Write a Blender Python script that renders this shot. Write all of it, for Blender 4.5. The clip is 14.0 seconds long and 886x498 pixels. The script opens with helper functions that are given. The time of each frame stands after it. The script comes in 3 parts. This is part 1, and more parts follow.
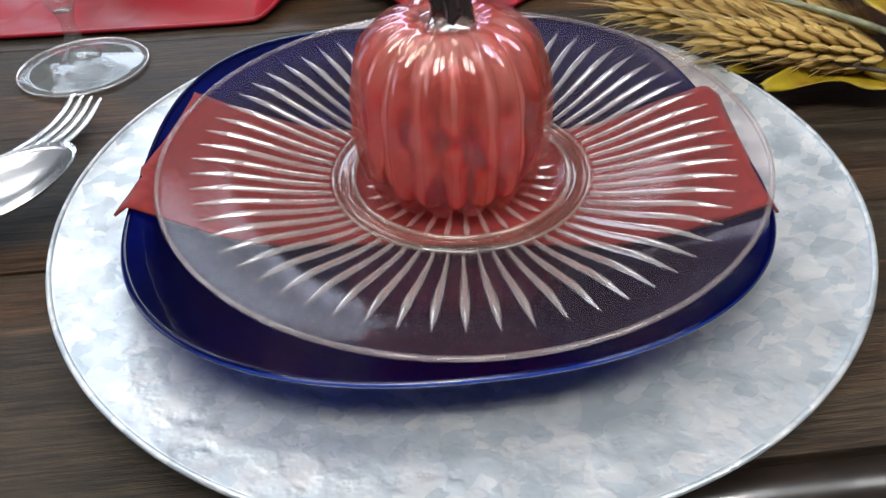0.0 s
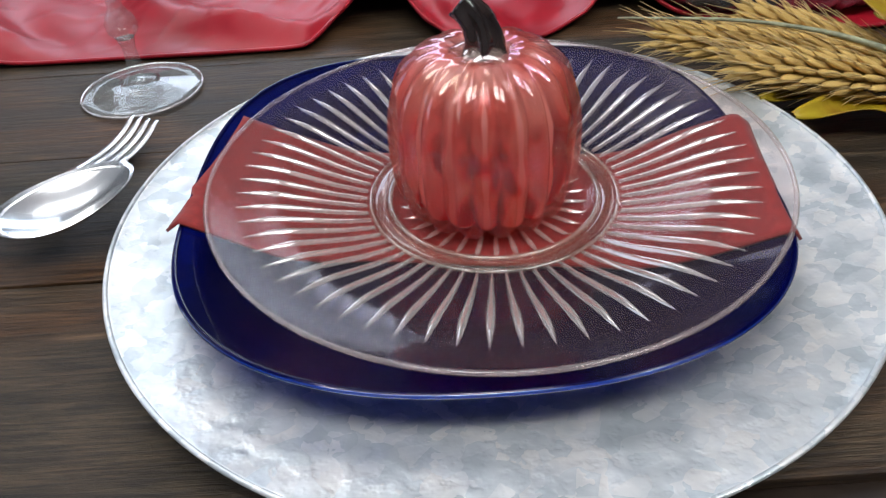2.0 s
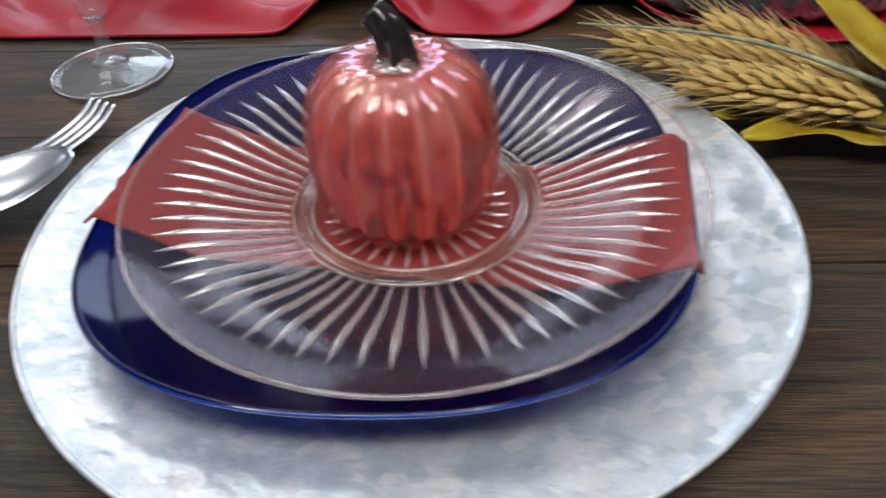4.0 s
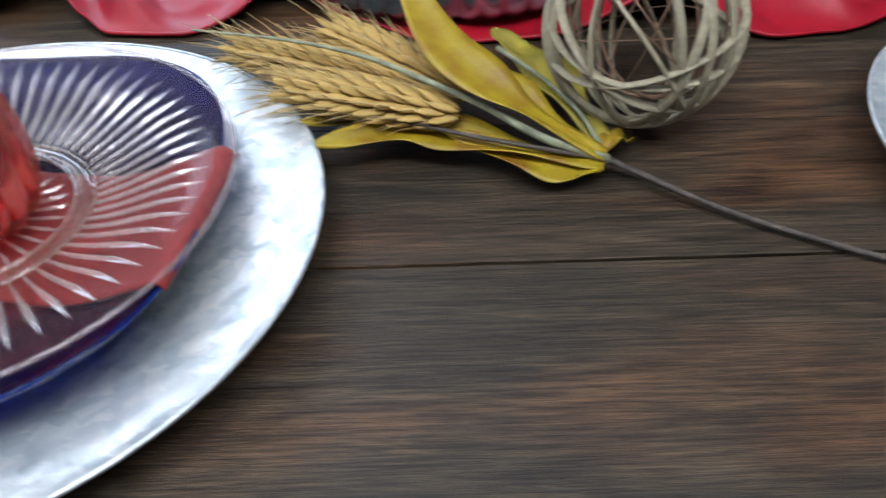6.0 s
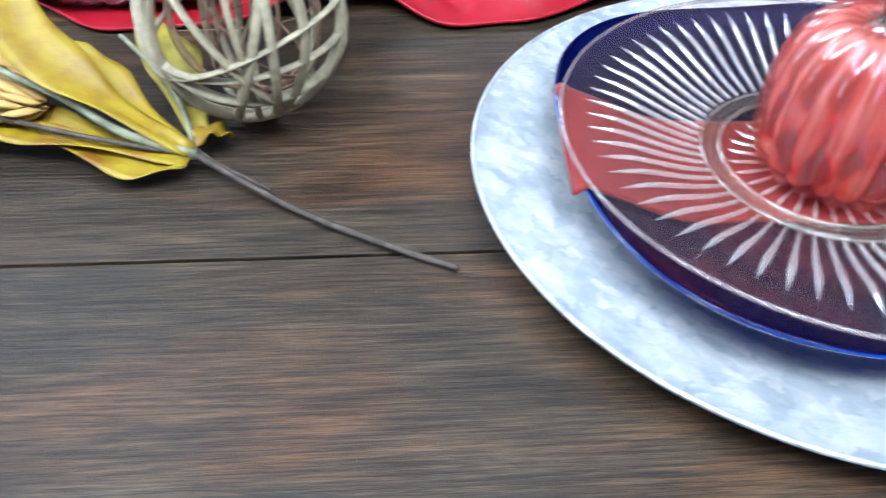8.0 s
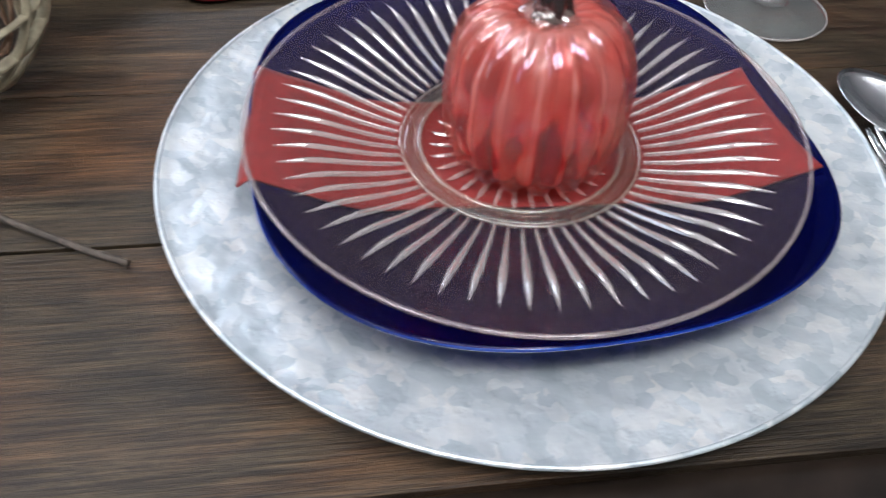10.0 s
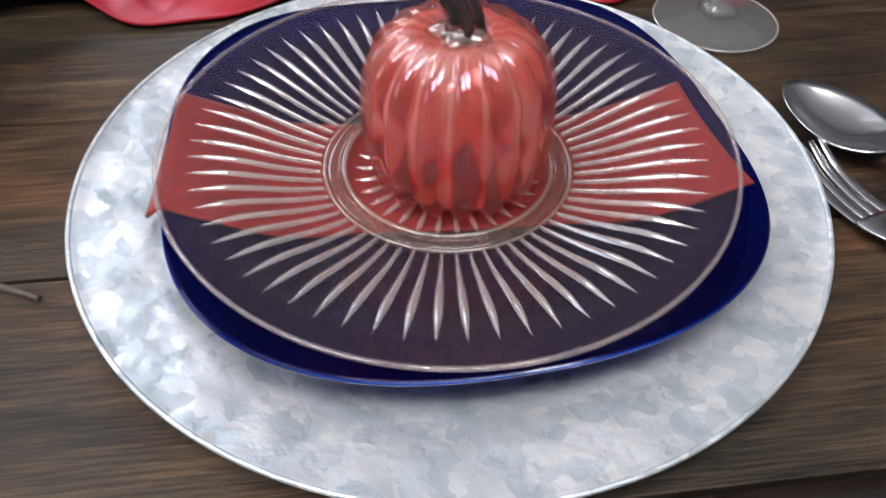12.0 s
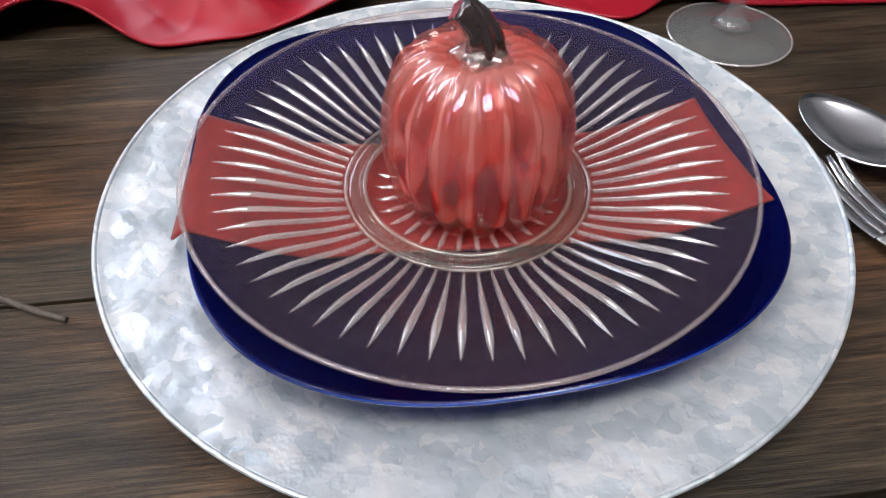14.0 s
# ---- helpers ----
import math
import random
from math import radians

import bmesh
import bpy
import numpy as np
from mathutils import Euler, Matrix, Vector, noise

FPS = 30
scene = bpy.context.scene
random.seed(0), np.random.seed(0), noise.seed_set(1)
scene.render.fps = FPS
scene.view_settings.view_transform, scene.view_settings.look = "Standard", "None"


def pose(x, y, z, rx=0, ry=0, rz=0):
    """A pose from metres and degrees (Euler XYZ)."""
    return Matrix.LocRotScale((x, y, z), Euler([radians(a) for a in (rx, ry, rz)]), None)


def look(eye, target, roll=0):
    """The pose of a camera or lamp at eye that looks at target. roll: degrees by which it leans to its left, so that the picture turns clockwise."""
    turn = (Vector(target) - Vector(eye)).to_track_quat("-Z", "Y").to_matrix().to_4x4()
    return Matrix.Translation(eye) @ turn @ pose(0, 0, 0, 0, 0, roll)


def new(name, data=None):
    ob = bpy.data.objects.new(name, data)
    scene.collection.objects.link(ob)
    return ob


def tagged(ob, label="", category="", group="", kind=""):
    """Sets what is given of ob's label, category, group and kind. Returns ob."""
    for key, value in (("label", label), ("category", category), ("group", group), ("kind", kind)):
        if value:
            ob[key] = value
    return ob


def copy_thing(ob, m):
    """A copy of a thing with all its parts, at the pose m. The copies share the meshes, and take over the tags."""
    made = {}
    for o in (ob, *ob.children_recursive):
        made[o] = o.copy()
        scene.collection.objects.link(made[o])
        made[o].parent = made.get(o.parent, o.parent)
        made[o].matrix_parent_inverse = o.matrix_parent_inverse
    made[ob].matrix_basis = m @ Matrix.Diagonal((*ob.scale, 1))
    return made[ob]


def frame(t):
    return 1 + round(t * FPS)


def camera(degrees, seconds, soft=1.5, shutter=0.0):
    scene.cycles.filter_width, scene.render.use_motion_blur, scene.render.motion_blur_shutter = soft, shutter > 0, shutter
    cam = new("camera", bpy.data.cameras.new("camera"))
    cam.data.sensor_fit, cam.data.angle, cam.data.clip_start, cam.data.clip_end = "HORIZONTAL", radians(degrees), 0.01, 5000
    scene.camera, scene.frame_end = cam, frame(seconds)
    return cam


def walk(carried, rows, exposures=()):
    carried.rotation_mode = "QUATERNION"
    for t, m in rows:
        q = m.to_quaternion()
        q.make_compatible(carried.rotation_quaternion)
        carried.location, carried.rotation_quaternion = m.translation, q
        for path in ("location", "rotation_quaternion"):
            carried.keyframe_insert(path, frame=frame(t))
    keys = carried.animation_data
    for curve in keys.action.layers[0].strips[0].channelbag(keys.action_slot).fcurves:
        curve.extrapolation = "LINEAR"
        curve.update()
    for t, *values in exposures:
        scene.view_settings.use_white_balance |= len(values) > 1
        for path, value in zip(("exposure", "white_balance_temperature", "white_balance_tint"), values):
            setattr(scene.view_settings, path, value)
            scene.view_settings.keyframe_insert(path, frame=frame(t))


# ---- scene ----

# ---------- camera and walk ----------
cam = camera(61.7, 14.0, soft=1.25, shutter=0.8)
PATH = [  # seconds, x, y, z, pitch, roll, yaw
    (0.0, -0.0249, -0.2628, 0.2066, -40.94, 1.80, -5.56),
    (0.5, -0.0167, -0.2656, 0.2104, -40.16, 2.15, -4.81),
    (1.0, -0.0197, -0.2686, 0.2098, -39.27, 1.66, -4.00),
    (1.5, -0.0203, -0.2717, 0.2151, -39.25, 2.56, -3.26),
    (2.0, -0.0198, -0.2729, 0.2151, -39.36, 3.16, -2.23),
    (4.5, 0.0855, -0.2602, 0.2308, -42.91, 2.86, 2.81),
    (5.0, 0.1712, -0.2632, 0.2593, -45.54, 4.02, 1.55),
    (5.5, 0.1986, -0.2584, 0.2558, -44.65, 3.30, 0.02),
    (6.0, 0.2173, -0.2578, 0.2398, -43.62, 0.97, -1.51),
    (6.5, 0.2449, -0.2553, 0.2343, -43.35, -0.06, -2.40),
    (7.0, 0.2932, -0.2490, 0.2461, -44.74, 0.56, -2.87),
    (7.5, 0.3635, -0.2430, 0.2394, -45.15, -0.08, -3.28),
    (8.0, 0.4106, -0.2486, 0.2337, -44.87, -0.37, -2.88),
    (8.5, 0.4364, -0.2444, 0.2429, -47.23, -1.98, -4.85),
    (9.0, 0.4677, -0.2481, 0.2500, -48.18, -2.85, -6.01),
    (11.5, 0.5727, -0.2385, 0.2311, -47.67, -0.91, -6.97),
    (12.0, 0.5657, -0.2389, 0.2408, -47.11, -0.85, -7.11),
    (12.5, 0.5580, -0.2341, 0.2461, -46.37, -0.36, -6.87),
    (13.0, 0.5606, -0.2297, 0.2461, -46.25, -0.46, -7.10),
    (13.5, 0.5614, -0.2328, 0.2422, -46.43, -0.42, -7.09),
    (14.0, 0.5603, -0.2367, 0.2454, -46.44, -0.09, -7.02),
]
EXPOSURES = [  # seconds, stops, kelvin, tint
    (0.0, -0.15, 5950, 9), (2.0, -0.15, 5950, 10), (4.5, -0.28, 5800, 9), (5.0, -0.32, 5600, 8), (5.5, -0.2, 5500, 8), (6.0, 0.05, 5400, 8), (6.5, 0.25, 5150, 8),
    (7.0, 0.65, 4950, 8), (7.5, 0.9, 4900, 6), (8.0, 1.0, 5000, 5), (8.5, 0.88, 5250, 6), (9.0, 0.6, 5450, 7), (11.5, 0.22, 5900, 12), (14.0, 0.22, 5950, 13)]
walk(cam, [(t, pose(x, y, z, 90 + p, r, w)) for t, x, y, z, p, r, w in PATH], EXPOSURES)

# ---------- world and lights ----------
world = bpy.data.worlds.new("world")
scene.world = world
world.use_nodes = True
wn = world.node_tree
sky = wn.nodes.new("ShaderNodeTexSky")
sky.sky_type = "NISHITA"
sky.sun_disc = False
sky.sun_elevation = radians(40)
sky.sun_rotation = radians(300)
wn.links.new(sky.outputs["Color"], wn.nodes["Background"].inputs["Color"])
wn.nodes["Background"].inputs["Strength"].default_value = 0.12


def area_lamp(name, eye, target, sx, sy, watts, color):
    data = bpy.data.lights.new(name, "AREA")
    data.shape, data.size, data.size_y = "RECTANGLE", sx, sy
    data.energy, data.color = watts, color
    ob = new(name, data)
    ob.matrix_world = look(eye, target)
    return ob


WIN_X = -0.65
# daylight in the two window openings, and the lamp over the table
area_lamp("window_daylight", (WIN_X, 2.40, 1.27), (WIN_X, 0.0, 0.10), 1.5, 0.6, 19, (0.84, 0.90, 1.0))
area_lamp("side_daylight", (-2.25, 0.2, 0.75), (0.0, 0.2, 0.4), 1.3, 1.3, 5, (0.80, 0.90, 1.0))
LAMPS = ((-0.20, -0.45, 8.6, 2.0), (0.70, -0.45, 7.2, 2.0), (-0.68, 0.80, 5.0, 4.5))
for lx, ly, down, up in LAMPS:
    area_lamp("ceiling_lamp_light", (lx, ly, 1.30), (lx, ly - 0.02, 0.0), 0.7, 0.6, down, (1.0, 0.965, 0.93))
    area_lamp("ceiling_lamp_uplight", (lx, ly, 1.36), (lx, ly + 0.02, 1.75), 0.7, 0.6, up, (1.0, 0.965, 0.93))
    for bx in (-0.24, 0.24):
        bulb = bpy.data.lights.new("bulb_light", "POINT")
        bulb.energy, bulb.shadow_soft_size, bulb.color = (5.6 if ly < 0 else 2.4), 0.045, (1.0, 0.95, 0.88)
        new("bulb_light", bulb).location = (lx + bx, ly, 1.19)

# ---------- materials ----------


class Nodes:
    """A small wrapper to write node materials on few lines."""

    def __init__(self, name):
        self.mat = bpy.data.materials.new(name)
        self.mat.use_nodes = True
        self.tree = self.mat.node_tree
        self.tree.nodes.clear()
        self.out = self.tree.nodes.new("ShaderNodeOutputMaterial")

    def add(self, kind, inputs=None, **props):
        node = self.tree.nodes.new(kind)
        for key, value in props.items():
            setattr(node, key, value)
        for key, value in (inputs or {}).items():
            self.put(node.inputs[key], value)
        return node

    def put(self, socket, value):
        if isinstance(value, bpy.types.NodeSocket):
            self.tree.links.new(value, socket)
        elif isinstance(value, tuple) and len(value) == 3 and socket.type == "RGBA":
            socket.default_value = (*value, 1)
        else:
            socket.default_value = value

    def coords(self, scale=(1, 1, 1), vary=0.0):
        tc = self.add("ShaderNodeTexCoord")
        vec = tc.outputs["Object"]
        if vary:
            info = self.add("ShaderNodeObjectInfo")
            mul = self.add("ShaderNodeMath", {0: info.outputs["Random"], 1: vary}, operation="MULTIPLY")
            vec = self.add("ShaderNodeVectorMath", {0: vec, 1: mul.outputs[0]}, operation="ADD").outputs[0]
        return self.add("ShaderNodeMapping", {"Vector": vec, "Scale": scale}).outputs[0]

    def noise(self, vec, scale, detail=4.0, rough=0.55, distortion=0.0):
        return self.add("ShaderNodeTexNoise", {"Vector": vec, "Scale": scale, "Detail": detail, "Roughness": rough, "Distortion": distortion}).outputs[0]

    def ramp(self, fac, *stops):
        node = self.add("ShaderNodeValToRGB", {"Fac": fac})
        el = node.color_ramp.elements
        while len(el) < len(stops):
            el.new(0.5)
        for e, (p, c) in zip(el, stops):
            e.position = p
            e.color = (*c, 1) if isinstance(c, tuple) else (c, c, c, 1)
        return node.outputs[0]

    def mix(self, fac, a, b, blend="MIX"):
        node = self.add("ShaderNodeMix", data_type="RGBA", blend_type=blend)
        for i, v in ((0, fac), (6, a), (7, b)):
            self.put(node.inputs[i], v)
        return node.outputs[2]

    def bump(self, height, strength, distance, normal=None):
        node = self.add("ShaderNodeBump", {"Height": height, "Strength": strength, "Distance": distance})
        if normal is not None:
            self.put(node.inputs["Normal"], normal)
        return node.outputs[0]

    def bsdf(self, **inputs):
        names = dict(color="Base Color", rough="Roughness", metal="Metallic", normal="Normal", coat="Coat Weight", coat_rough="Coat Roughness",
                     sheen="Sheen Weight", sheen_rough="Sheen Roughness", trans="Transmission Weight", ior="IOR", spec="Specular IOR Level",
                     film="Thin Film Thickness", film_ior="Thin Film IOR", subsurf="Subsurface Weight")
        return self.add("ShaderNodeBsdfPrincipled", {names[k]: v for k, v in inputs.items()})

    def done(self, shader):
        self.tree.links.new(shader.outputs[0], self.out.inputs["Surface"])
        return self.mat


def wood_material():
    n = Nodes("weathered_dark_wood")
    grain = n.noise(n.coords((9, 75, 75), 9.0), 1.0, 8, 0.74, 1.2)
    fine = n.noise(n.coords((24, 640, 640), 5.0), 1.0, 5, 0.7)
    patch = n.noise(n.coords((5, 13, 13), 7.0), 1.0, 3, 0.55, 0.6)
    base = n.ramp(grain, (0.28, (0.0075, 0.0053, 0.0034)), (0.5, (0.041, 0.0285, 0.0172)), (0.78, (0.106, 0.075, 0.046)))
    tone = n.ramp(patch, (0.30, (0.62, 0.68, 0.64)), (0.5, (1.0, 0.98, 0.92)), (0.70, (1.85, 1.28, 0.88)))
    col = n.mix(1.0, base, tone, "MULTIPLY")
    streak = n.ramp(fine, (0.40, 0.32), (0.60, 1.70))
    col = n.mix(0.75, col, streak, "MULTIPLY")
    rough = n.ramp(grain, (0.3, 0.36), (0.7, 0.50))
    both = n.mix(0.5, grain, fine)
    return n.done(n.bsdf(color=col, rough=rough, spec=0.33, normal=n.bump(both, 1.0, 0.0014)))


def charger_material():
    """Galvanised sheet: crystals that each lean a little their own way, over soft hammered dimples."""
    n = Nodes("galvanised_metal")
    vec = n.coords((1, 1, 1), 3.0)
    warp = n.noise(vec, 90.0, 3)
    push = n.add("ShaderNodeVectorMath", {0: warp, 1: (0.014, 0.014, 0.014)}, operation="MULTIPLY").outputs[0]
    shifted = n.add("ShaderNodeVectorMath", {0: vec, 1: push}, operation="ADD").outputs[0]
    cells = n.add("ShaderNodeTexVoronoi", {"Vector": shifted, "Scale": 138.0}, feature="F1")
    dents = n.add("ShaderNodeTexVoronoi", {"Vector": shifted, "Scale": 105.0, "Smoothness": 0.6}, feature="SMOOTH_F1")
    lean = n.add("ShaderNodeVectorMath", {0: cells.outputs["Color"], 1: (0.5, 0.5, 0.5)}, operation="SUBTRACT").outputs[0]
    lean = n.add("ShaderNodeVectorMath", {0: lean, 1: (0.10, 0.10, 0.0)}, operation="MULTIPLY").outputs[0]
    flat = n.add("ShaderNodeNewGeometry").outputs["Normal"]
    tilted = n.add("ShaderNodeVectorMath", {0: flat, 1: lean}, operation="ADD").outputs[0]
    tilted = n.add("ShaderNodeVectorMath", {0: tilted}, operation="NORMALIZE").outputs[0]
    flake = n.ramp(cells.outputs["Color"], (0.1, 0.0), (0.9, 1.0))
    cloud = n.ramp(n.noise(vec, 60.0, 2, 0.5), (0.34, 0.0), (0.66, 1.0))
    blend = n.mix(0.36, flake, cloud)
    col = n.ramp(blend, (0.15, (0.52, 0.575, 0.60)), (0.5, (0.70, 0.735, 0.75)), (0.85, (0.88, 0.88, 0.86)))
    rough = n.ramp(cloud, (0.0, 0.34), (1.0, 0.46))
    ht = n.mix(0.12, dents.outputs["Distance"], n.noise(vec, 150.0, 2))
    return n.done(n.bsdf(color=col, rough=rough, metal=0.56, normal=n.bump(ht, 0.42, 0.0022, tilted)))


def plain_material(name, color, rough=0.5, metal=0.0, coat=0.0, grain=40.0, spread=0.12, bump=0.1, depth=0.0006, **more):
    n = Nodes(name)
    vec = n.coords((1, 1, 1), 2.0)
    tex = n.noise(vec, grain, 4)
    low, high = tuple(c * (1 - spread) for c in color), tuple(min(1.0, c * (1 + spread)) for c in color)
    col = n.ramp(tex, (0.3, low), (0.7, high))
    return n.done(n.bsdf(color=col, rough=rough, metal=metal, coat=coat, normal=n.bump(tex, bump, depth), **more))


def schlick(n, low, normal):
    """How strongly a smooth surface mirrors: low straight on, rising to one at grazing angles."""
    face = n.add("ShaderNodeLayerWeight", {"Blend": 0.5, "Normal": normal}).outputs["Facing"]
    five = n.add("ShaderNodeMath", {0: face, 1: 5.0}, operation="POWER").outputs[0]
    return n.add("ShaderNodeMath", {0: five, 1: 1.0 - low, 2: low}, operation="MULTIPLY_ADD").outputs[0]


def clear_glass(name, tint, haze_color, haze, rough=0.03, low=0.05, wave=0.12):
    """Thin moulded glass: it lets the light through with a tint, has a faint pale body with reflected light put into
    its colour, and a gloss that grows at grazing angles.
    """
    n = Nodes(name)
    nor = n.bump(n.noise(n.coords((1, 1, 1), 1.0), 45.0, 2), wave, 0.001)
    clear = n.add("ShaderNodeBsdfTransparent", {"Color": tint})
    painted_haze = n.add("ShaderNodeBsdfDiffuse", {"Color": haze_color})
    body = n.add("ShaderNodeMixShader", {0: haze, 1: clear.outputs[0], 2: painted_haze.outputs[0]})
    gloss = n.add("ShaderNodeBsdfGlossy", {"Roughness": rough, "Normal": nor})
    return n.done(n.add("ShaderNodeMixShader", {0: schlick(n, low, nor), 1: body.outputs[0], 2: gloss.outputs[0]}))


def lobe_pattern(n, share):
    """Deep red panels down the middle of each lobe, reflections put into the colour, broken up by blots."""
    plain = n.add("ShaderNodeTexCoord").outputs["Object"]
    turn = n.add("ShaderNodeTexGradient", {"Vector": plain}, gradient_type="RADIAL").outputs[1]
    wave = n.add("ShaderNodeMath", {0: turn, 1: 2 * math.pi * 16, 2: 1.0}, operation="MULTIPLY_ADD").outputs[0]
    wave = n.add("ShaderNodeMath", {0: wave}, operation="COSINE").outputs[0]
    blot = n.noise(n.coords((1.5, 1.5, 1.0), 4.0), 42.0, 1, 0.4, 0.2)
    return n.add("ShaderNodeMath", {0: wave, 1: share, 2: blot}, operation="MULTIPLY_ADD").outputs[0]


def pumpkin_glass():
    """The clear pink outer wall: it bends what lies behind it and has a lustre from violet to gold."""
    n = Nodes("iridescent_pink_glass")
    vec = n.coords((1, 1, 1), 4.0)
    depth = lobe_pattern(n, 0.06)
    tint = n.ramp(depth, (0.43, (0.98, 0.62, 0.58)), (0.50, (1.0, 0.80, 0.76)), (0.58, (1.0, 0.92, 0.89)))
    swell = n.noise(n.coords((1, 1, 0.45), 4.0), 75.0, 1, 0.5)
    nor = n.bump(swell, 0.40, 0.0014)
    clear = n.add("ShaderNodeBsdfTransparent", {"Color": tint})
    bent = n.add("ShaderNodeBsdfRefraction", {"Color": tint, "Roughness": 0.0, "IOR": 1.32, "Normal": nor})
    seen = n.add("ShaderNodeMixShader", {0: 0.22, 1: clear.outputs[0], 2: bent.outputs[0]})
    near = n.add("ShaderNodeBsdfDiffuse", {"Color": (1.0, 0.36, 0.28), "Normal": nor})
    body = n.add("ShaderNodeMixShader", {0: 0.05, 1: seen.outputs[0], 2: near.outputs[0]})
    sheen = n.ramp(n.noise(vec, 30.0, 2, 0.5), (0.38, (0.84, 0.74, 1.0)), (0.5, (1.0, 0.93, 0.94)), (0.62, (1.0, 0.86, 0.62)))
    lustre = n.add("ShaderNodeBsdfGlossy", {"Color": sheen, "Roughness": 0.0, "Normal": nor})
    return n.done(n.add("ShaderNodeMixShader", {0: schlick(n, 0.10, nor), 1: body.outputs[0], 2: lustre.outputs[0]}))


def pumpkin_core():
    """The inner wall, coated in deep red with paler seams; its pale top is ceiling reflection put into the colour."""
    n = Nodes("deep_red_glass")
    depth = lobe_pattern(n, 0.085)
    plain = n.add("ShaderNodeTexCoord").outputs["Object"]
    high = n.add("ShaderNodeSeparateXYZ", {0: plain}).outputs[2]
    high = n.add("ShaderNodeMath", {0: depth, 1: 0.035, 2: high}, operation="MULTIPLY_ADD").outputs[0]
    # ceiling reflection painted in by height: the glass turns pale towards its top
    top_light = n.ramp(n.add("ShaderNodeMapRange", {0: high, 1: 0.056, 2: 0.080}).outputs[0], (0.0, 0.0), (1.0, 0.88))
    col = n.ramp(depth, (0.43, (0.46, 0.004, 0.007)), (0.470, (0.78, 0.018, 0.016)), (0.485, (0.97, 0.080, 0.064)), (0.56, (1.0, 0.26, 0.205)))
    col = n.mix(top_light, col, (1.0, 0.50, 0.43))
    nor = n.bump(n.noise(n.coords((1, 1, 0.5), 4.0), 70.0, 2), 0.4, 0.0015)
    near = n.add("ShaderNodeBsdfDiffuse", {"Color": col, "Normal": nor})
    far = n.add("ShaderNodeBsdfTranslucent", {"Color": col, "Normal": nor})
    tinted = n.add("ShaderNodeMixShader", {0: 0.5, 1: near.outputs[0], 2: far.outputs[0]})
    clear = n.add("ShaderNodeBsdfTransparent", {"Color": n.mix(0.35, col, (1.0, 0.8, 0.75))})
    body = n.add("ShaderNodeMixShader", {0: 0.72, 1: clear.outputs[0], 2: tinted.outputs[0]})
    lustre = n.add("ShaderNodeBsdfGlossy", {"Color": (1.0, 0.9, 0.92), "Roughness": 0.02, "Normal": nor})
    return n.done(n.add("ShaderNodeMixShader", {0: schlick(n, 0.10, nor), 1: body.outputs[0], 2: lustre.outputs[0]}))


def cobalt_glass():
    """Thick blue glass: nearly black blue where one looks into it, a little blue light comes through."""
    n = Nodes("cobalt_glass")
    tex = n.noise(n.coords((1, 1, 1), 2.0), 20.0, 4)
    body = n.bsdf(color=n.ramp(tex, (0.3, (0.0005, 0.0008, 0.022)), (0.7, (0.0007, 0.0012, 0.032))), rough=0.08, coat=0.08, spec=0.26, normal=n.bump(tex, 0.03, 0.0006))
    clear = n.add("ShaderNodeBsdfTransparent", {"Color": (0.10, 0.16, 0.62)})
    return n.done(n.add("ShaderNodeMixShader", {0: 0.38, 1: body.outputs[0], 2: clear.outputs[0]}))


def satin_material():
    n = Nodes("red_satin")
    vec = n.coords((1, 1, 1))
    weave = n.noise(n.coords((500, 900, 500)), 1.0, 2)
    tone = n.noise(vec, 9.0, 3)
    col = n.ramp(tone, (0.3, (0.26, 0.003, 0.011)), (0.7, (0.41, 0.006, 0.019)))
    return n.done(n.bsdf(color=col, rough=0.42, spec=0.42, sheen=0.04, sheen_rough=0.3, normal=n.bump(weave, 0.08, 0.0003)))


def wheat_material():
    n = Nodes("dry_wheat")
    vec = n.coords((1, 1, 1), 2.0)
    tex = n.noise(vec, 140.0, 4)
    col = n.ramp(tex, (0.25, (0.40, 0.235, 0.050)), (0.55, (0.56, 0.38, 0.110)), (0.8, (0.66, 0.50, 0.20)))
    return n.done(n.bsdf(color=col, rough=0.7, normal=n.bump(tex, 0.3, 0.0005)))


def leaf_material():
    n = Nodes("yellow_fabric_leaf")
    vec = n.coords((1, 1, 1), 2.0)
    tex = n.noise(vec, 40.0, 4)
    vein = n.noise(n.coords((60, 400, 60)), 1.0, 2)
    col = n.ramp(tex, (0.3, (0.21, 0.095, 0.003)), (0.5, (0.31, 0.210, 0.003)), (0.75, (0.42, 0.325, 0.006)))
    return n.done(n.bsdf(color=col, rough=0.5, normal=n.bump(vein, 0.25, 0.0005)))


WOOD = wood_material()
EDGE_WOOD = plain_material("polished_edge_wood", (0.022, 0.015, 0.011), 0.30, 0.0, 0.35, 60, 0.4, 0.1)
CHARGER = charger_material()
# the glow of light through the plate's edge is put into this brighter blue
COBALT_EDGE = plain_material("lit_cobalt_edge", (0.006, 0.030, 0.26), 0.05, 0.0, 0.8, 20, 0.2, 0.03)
COBALT = cobalt_glass()
# reflected ceiling and lamps are put into the plate's warm haze and white ribs
PLATE_GLASS = clear_glass("clear_moulded_glass", (0.97, 0.935, 0.93), (0.74, 0.56, 0.58), 0.016, 0.12, 0.006, 0.02)
RIB_GLASS = clear_glass("moulded_glass_rib", (0.95, 0.90, 0.87), (1.0, 0.92, 0.86), 0.30, 0.07, 0.30, 0.6)
RING_GLASS = clear_glass("moulded_glass_ring", (0.96, 0.92, 0.87), (0.92, 0.80, 0.66), 0.09, 0.04, 0.13, 0.6)
